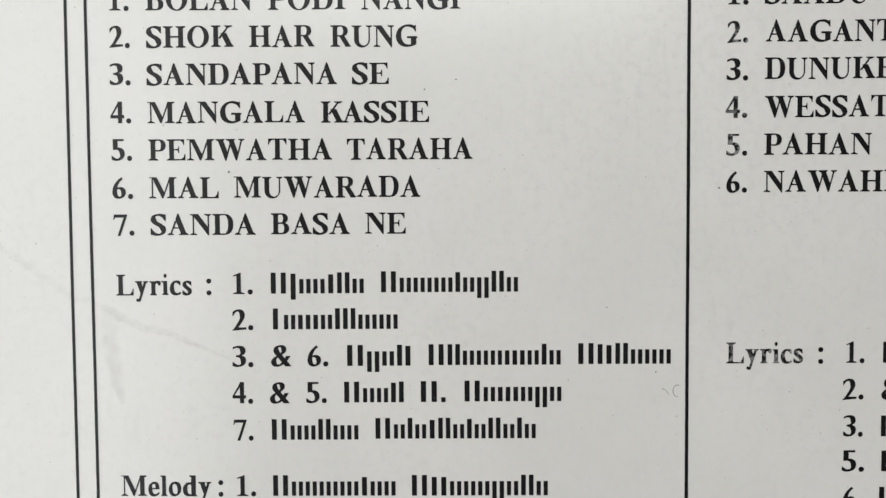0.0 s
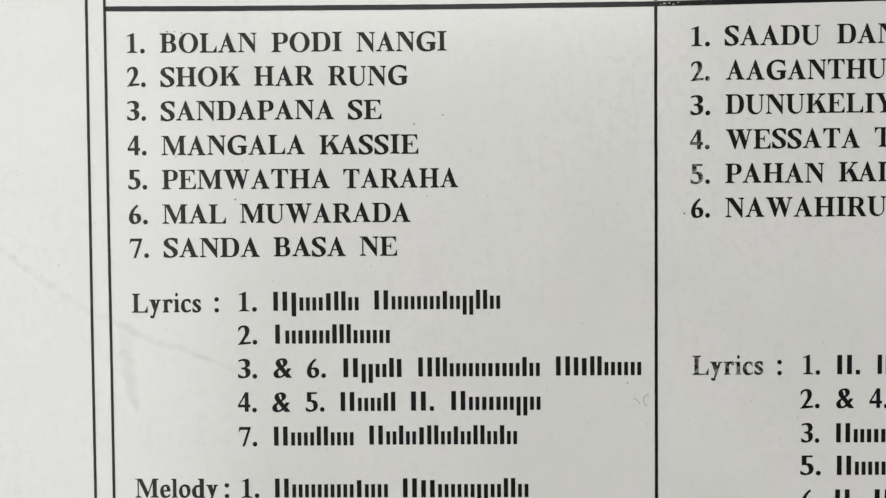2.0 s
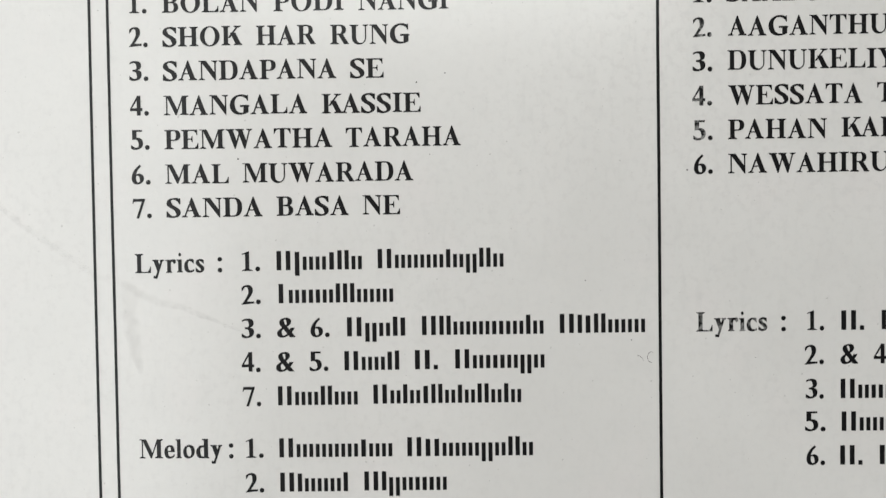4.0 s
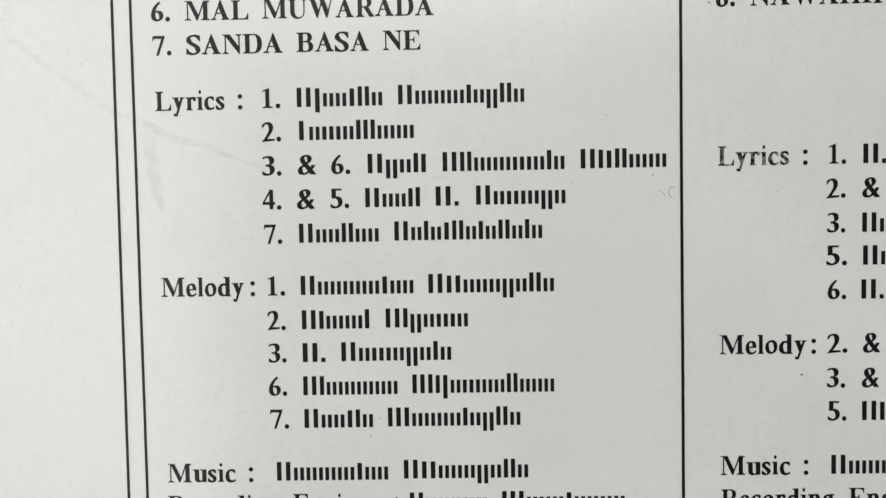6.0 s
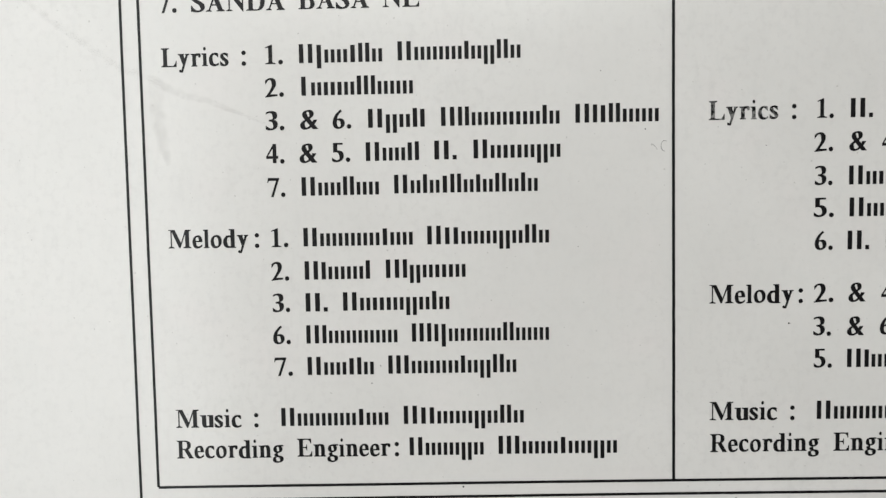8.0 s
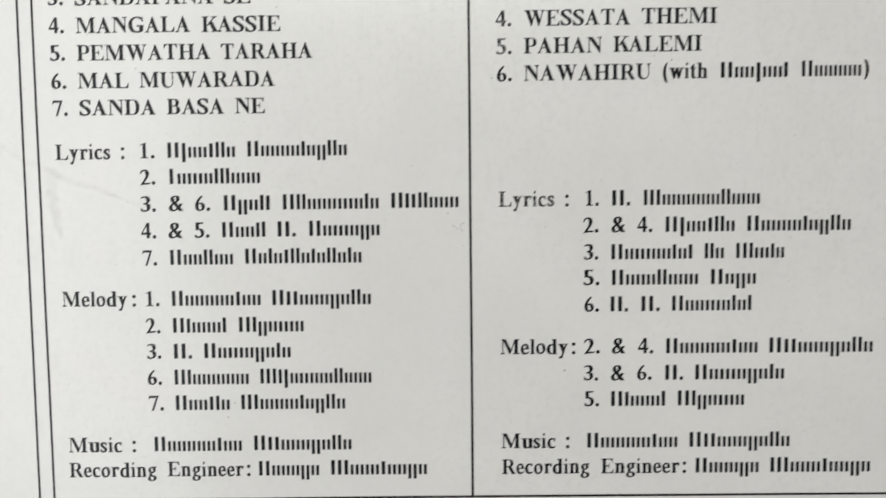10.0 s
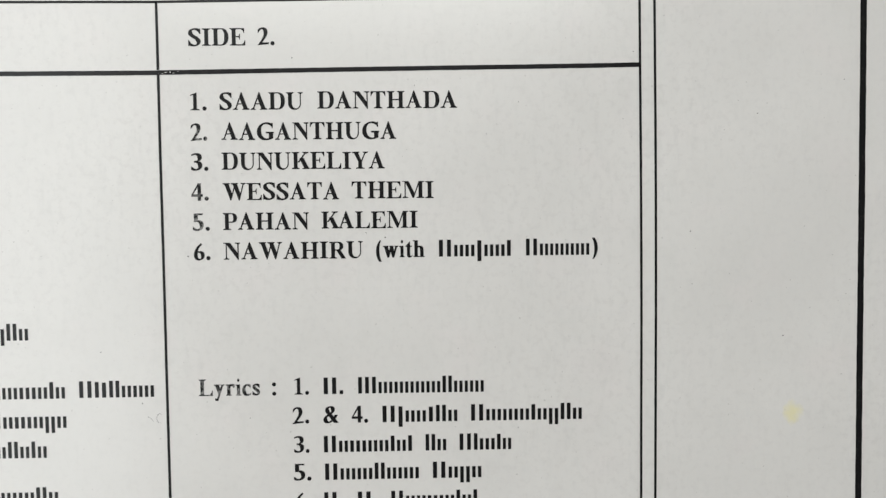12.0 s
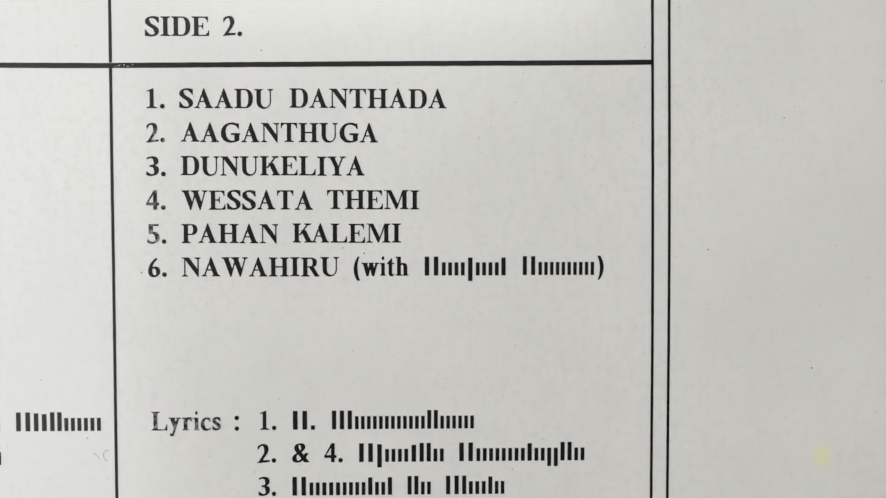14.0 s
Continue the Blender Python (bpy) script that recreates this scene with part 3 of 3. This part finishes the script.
line(-68.62, -68.37, ("3.", -77.85, -74.26), ("&", -71.23, -67.71), ("6.", -64.98, -61.40), ("~Cgxli", -58.38, -47.29), ("~Chxxxwxlx", -44.43, -21.69), ("~Cithxxx", -18.92, -2.97))
line(-74.95, -74.72, ("4.", -77.94, -74.41), ("&", -71.53, -68.08), ("5.", -65.27, -61.75), ("~Cxxil", -58.95, -48.49), ("~C.", -45.84, -41.34), ("~Cxwxgx", -38.34, -21.58))
line(-81.34, -81.08, ("7.", -77.88, -74.42), ("~Cxxhxx", -71.47, -56.36), ("~Cxlxthxixhxlx", -53.64, -25.96))
# first column, lower half
line(-91.00, -91.06, ("Melody", -97.48, -81.87), (":", -80.72, -79.73), ("1.", -77.43, -74.14), ("~Cxxxxxtxx", -71.39, -50.06), ("~Cttxxxgxhx", -47.48, -23.90))
line(-97.53, -97.36, ("2.", -77.62, -74.16), ("~Cixxxl", -71.33, -58.41), ("~Clgxwx", -55.59, -40.00))
line(-103.71, -103.57, ("3.", -77.56, -74.18), ("~C.", -71.34, -66.81), ("~Cxwxgxlx", -64.05, -43.22))
line(-109.99, -109.81, ("6.", -77.66, -74.20), ("~Clxxxxxx", -71.35, -53.40), ("~Wijxwxxhxxx", -50.73, -24.09))
line(-116.19, -116.02, ("7.", -77.61, -73.98), ("~Cxxtix", -71.28, -58.13), ("~Wxxxxixghx", -55.45, -30.47))
line(-126.32, -125.95, ("Music", -97.32, -84.41), (":", -82.08, -80.84), ("~Cxxxxxtxx", -76.73, -55.50), ("~Cttxxxgxhx", -52.73, -29.14))
line(-132.46, -132.12, ("Recording", -97.38, -76.28), ("Engineer", -73.57, -55.24), (":", -54.55, -53.47), ("~Cxxxgx", -51.70, -37.03), ("~Wxxxtxxgx", -34.27, -11.15))
# second column
line(5.21, 5.36, ("SIDE", 6.19, 18.03), ("2.", 20.55, 24.07))
line(-8.07, -7.80, ("1.", 6.29, 9.66), ("SAADU", 12.34, 29.70), ("DANTHADA", 32.71, 62.01))
line(-14.33, -14.18, ("2.!", 6.19, 9.64), ("AAGANTHUGA", 12.56, 49.16))
line(-20.57, -20.40, ("3.", 6.10, 9.70), ("DUNUKELIYA", 12.47, 46.65))
line(-26.87, -26.74, ("4.!", 6.00, 9.61), ("WESSATA", 12.54, 36.97), ("THEMI", 39.61, 56.92))
line(-33.16, -32.99, ("5.!", 6.13, 9.67), ("PAHAN", 12.45, 30.48), ("KALEMI", 33.12, 53.46))
line(-39.42, -39.14, ("6.", 6.19, 9.66), ("NAWAHIRU", 12.44, 41.79), ("(with", 44.52, 54.85), ("~Cxxjxxi", 57.68, 73.25), ("~Cxxxxx", 76.25, 90.02), (")", 90.57, 91.84))
line(-68.42, -68.38, ("Lyrics!", 6.41, 19.43), (":", 22.01, 22.79), ("1.", 26.72, 29.81), ("~C.", 32.73, 37.12), ("~Wxxxxxxhxxx", 40.17, 67.24))
line(-74.70, -74.67, ("2.", 26.21, 29.75), ("&", 32.74, 36.06), ("4.", 38.83, 42.33), ("~Cjxxthx", 45.21, 61.50), ("~Cxxxxixghx", 64.23, 88.41))
line(-81.03, -81.02, ("3.", 26.37, 29.69), ("~Cxwxxixi", 32.57, 51.71), ("~hx", 54.55, 59.04), ("~Clwix", 61.72, 73.08))
# second column, lower half
line(-87.04, -87.09, ("5.", 26.22, 30.00), ("~Cxxxhxxx", 32.72, 53.08), ("~Cxgx", 55.89, 66.59))
line(-93.34, -93.28, ("6.", 26.45, 29.88), ("~C.", 32.43, 36.74), ("~C.", 39.65, 44.13), ("~Cxxwxlxl", 46.86, 65.66))
line(-103.31, -103.44, ("Melody", 6.60, 22.59), (":", 23.39, 24.45), ("2.", 26.39, 30.10), ("&", 32.92, 36.19), ("4.", 39.10, 42.71), ("~Cxxxxxtxx", 45.54, 67.22), ("~Cttxxxgxhx", 69.77, 94.15))
line(-109.77, -109.69, ("3.", 26.35, 29.71), ("&", 32.72, 35.99), ("6.", 38.91, 42.35), ("~C.", 45.36, 49.78), ("~Cxwxgxlx", 52.43, 73.53))
line(-115.98, -115.89, ("5.", 26.49, 29.95), ("~Cixxxl", 32.60, 45.62), ("~Clgxwx", 48.37, 64.21))
line(-126.02, -125.92, ("Music", 6.68, 19.58), (":", 22.07, 22.96), ("~Cxxxxxtxx", 26.96, 48.55), ("~Cttxxxgxhx", 51.22, 75.08))
line(-132.25, -132.15, ("Recording", 6.78, 27.67), ("Engineer", 30.41, 49.08), (":", 49.79, 50.71), ("~Cxxxgx", 52.74, 67.87), ("~Wxxxtxxgx", 70.51, 94.19))
bpy.data.objects.remove(FACE_OB)

# ---- marks of age on the card ----
def ribbon(name, points, widths, material, label, z, fades):
    """A soft-edged mark along a smooth way; fades: its strength at each point."""
    bm = bmesh.new()
    layer = bm.verts.layers.float.new("fade")
    rows = []
    steps = 10
    for k in range(len(points) - 1):
        p = [Vector(points[max(0, min(len(points) - 1, k + d))]) for d in (-1, 0, 1, 2)]
        for j in range(steps + (k == len(points) - 2)):
            u = j / steps
            at = 0.5 * ((2 * p[1]) + (p[2] - p[0]) * u + (2 * p[0] - 5 * p[1] + 4 * p[2] - p[3]) * u * u + (3 * p[1] - p[0] - 3 * p[2] + p[3]) * u ** 3)
            way = (p[2] - p[1]).normalized()
            side = Vector((-way.y, way.x))
            w = widths[k] + (widths[k + 1] - widths[k]) * u
            f = fades[k] + (fades[k + 1] - fades[k]) * u
            wobble = 0.25 * w * noise.noise((at.x * 0.5, at.y * 0.5, 3.0))
            row = []
            for off, s in ((-0.5, 0.0), (-0.2, 1.0), (0.2, 0.8), (0.5, 0.0)):
                q = at + side * (off * w + wobble)
                v = bm.verts.new((q.x * MM, q.y * MM, z))
                v[layer] = f * s
                row.append(v)
            rows.append(row)
    for a, b in zip(rows, rows[1:]):
        for m in range(3):
            bm.faces.new((a[m], a[m + 1], b[m + 1], b[m]))
    for f in bm.faces:
        f.normal_update()
        if f.normal.z < 0:
            f.normal_flip()
    return part(name, bm, material, sleeve, label)


ribbon("crease", [(-128, -39.5), (-121.4, -44.6), (-113.1, -50.9), (-105.7, -56.0), (-100, -59.0)], [1.5, 1.5, 1.6, 1.8, 1.2], CREASE,
       "faint grey crease in the card", 0.000018, [0.16, 0.22, 0.22, 0.16, 0.0])
ribbon("crease", [(-103.0, -56.4), (-98.0, -59.4), (-95.3, -61.0), (-91.0, -62.3), (-86.9, -63.6), (-83.0, -65.3), (-78.6, -67.0), (-72, -69.2)],
       [0.8, 2.4, 2.0, 1.5, 1.5, 1.0, 0.6, 0.3], CREASE, "faint pinkish crease in the card", 0.000022, [0.06, 0.26, 0.30, 0.30, 0.34, 0.28, 0.2, 0.0])
ribbon("smear", [(-99.6, -58.5), (-99.0, -63.0), (-98.4, -67.5), (-97.5, -72.0), (-97.0, -75.0)], [3.2, 3.6, 3.4, 2.6, 0.9], SMEAR,
       "faint grey smear on the card", 0.000014, [0.1, 0.30, 0.34, 0.45, 0.15])


def speck(x, y, r, seed):
    bm = bmesh.new()
    rng = random.Random(seed)
    r *= 0.85
    flat(bm, [(x + r * (0.7 + 0.6 * rng.random()) * math.cos(radians(45 * k)), y + r * (0.7 + 0.6 * rng.random()) * math.sin(radians(45 * k))) for k in range(8)])
    return part("speck", bm, INK_WORN, sleeve)


for n, (x, y, r) in enumerate(((-90.2, -4.2, 0.16), (-88.8, -4.2, 0.16), (-87.5, -4.5, 0.17), (-77.9, -35.3, 0.20), (5.0, -38.6, 0.22), (-39.3, -20.1, 0.15), (-44.6, -21.7, 0.17),
                               (-13.9, -58.7, 0.15), (-5.5, -69.8, 0.15), (-42.3, -35.0, 0.12), (-18.4, -91.9, 0.10), (-58.6, -117.9, 0.15), (-56.8, -114.5, 0.12), (53.1, -3.1, 0.11),
                               (75.0, -6.7, 0.13), (27.6, 2.7, 0.15), (42.5, -34.0, 0.14), (46.5, -35.0, 0.18), (17.2, -73.3, 0.10), (74.6, -76.3, 0.13), (111.8, -34.4, 0.15),
                               (144.6, -2.4, 0.13), (126.0, -9.4, 0.15), (99.3, 3.7, 0.12), (132.1, -57.1, 0.18), (112.2, -45.7, 0.10), (21.7, -107.3, 0.20), (-41.1, -138.6, 0.20),
                               (10.9, -140.5, 0.30), (11.8, -141.3, 0.18), (-15.5, -144.5, 0.10))):
    speck(x, y, r, n)


def fibre(points, width, label):
    """A stray hair-like printed scratch."""
    bm = bmesh.new()
    rows = []
    for (xa, ya), (xb, yb) in zip(points, points[1:]):
        d = Vector((xb - xa, yb - ya)).normalized() * width / 2
        rows.append([bm.verts.new(((xa - d.y) * MM, (ya + d.x) * MM, INK_Z)), bm.verts.new(((xa + d.y) * MM, (ya - d.x) * MM, INK_Z))])
    for a, b in zip(rows, rows[1:]):
        bm.faces.new((a[0], a[1], b[1], b[0]))
    return part("scratch", bm, INK_WORN, sleeve, label)


fibre([(-1.88 + 0.7 * math.cos(radians(a)), -73.05 + 1.0 * math.sin(radians(a))) for a in range(60, 320, 20)], 0.08, "tiny curled grey scratch in the card")
fibre([(-4.48 + 0.2 * k, -72.65 - 0.03 * k * k) for k in range(8)], 0.06, "tiny grey scratch in the card")


def fleck(x, y, long, thick, turn):
    """A spot where the ink has chipped off the thick rule and the card shows."""
    bm = bmesh.new()
    c, d = math.cos(radians(turn)), math.sin(radians(turn))
    flat(bm, [(x + c * u * long - d * v * thick, y + d * u * long + c * v * thick) for u, v in ((-0.5, -0.1), (-0.2, -0.5), (0.3, -0.4), (0.5, 0.1), (0.1, 0.5), (-0.3, 0.4))], 0.00005)
    return part("chipped_spot", bm, CARD, sleeve)


for x, y, long, thick, turn in ((1.4, -0.18, 0.7, 0.10, 12), (2.3, -0.12, 0.35, 0.16, -30), (3.0, -0.35, 0.5, 0.09, 5), (3.9, 0.0, 0.3, 0.10, 50), (0.7, -0.4, 0.4, 0.08, 20)):
    fleck(x, y, long, thick, turn)
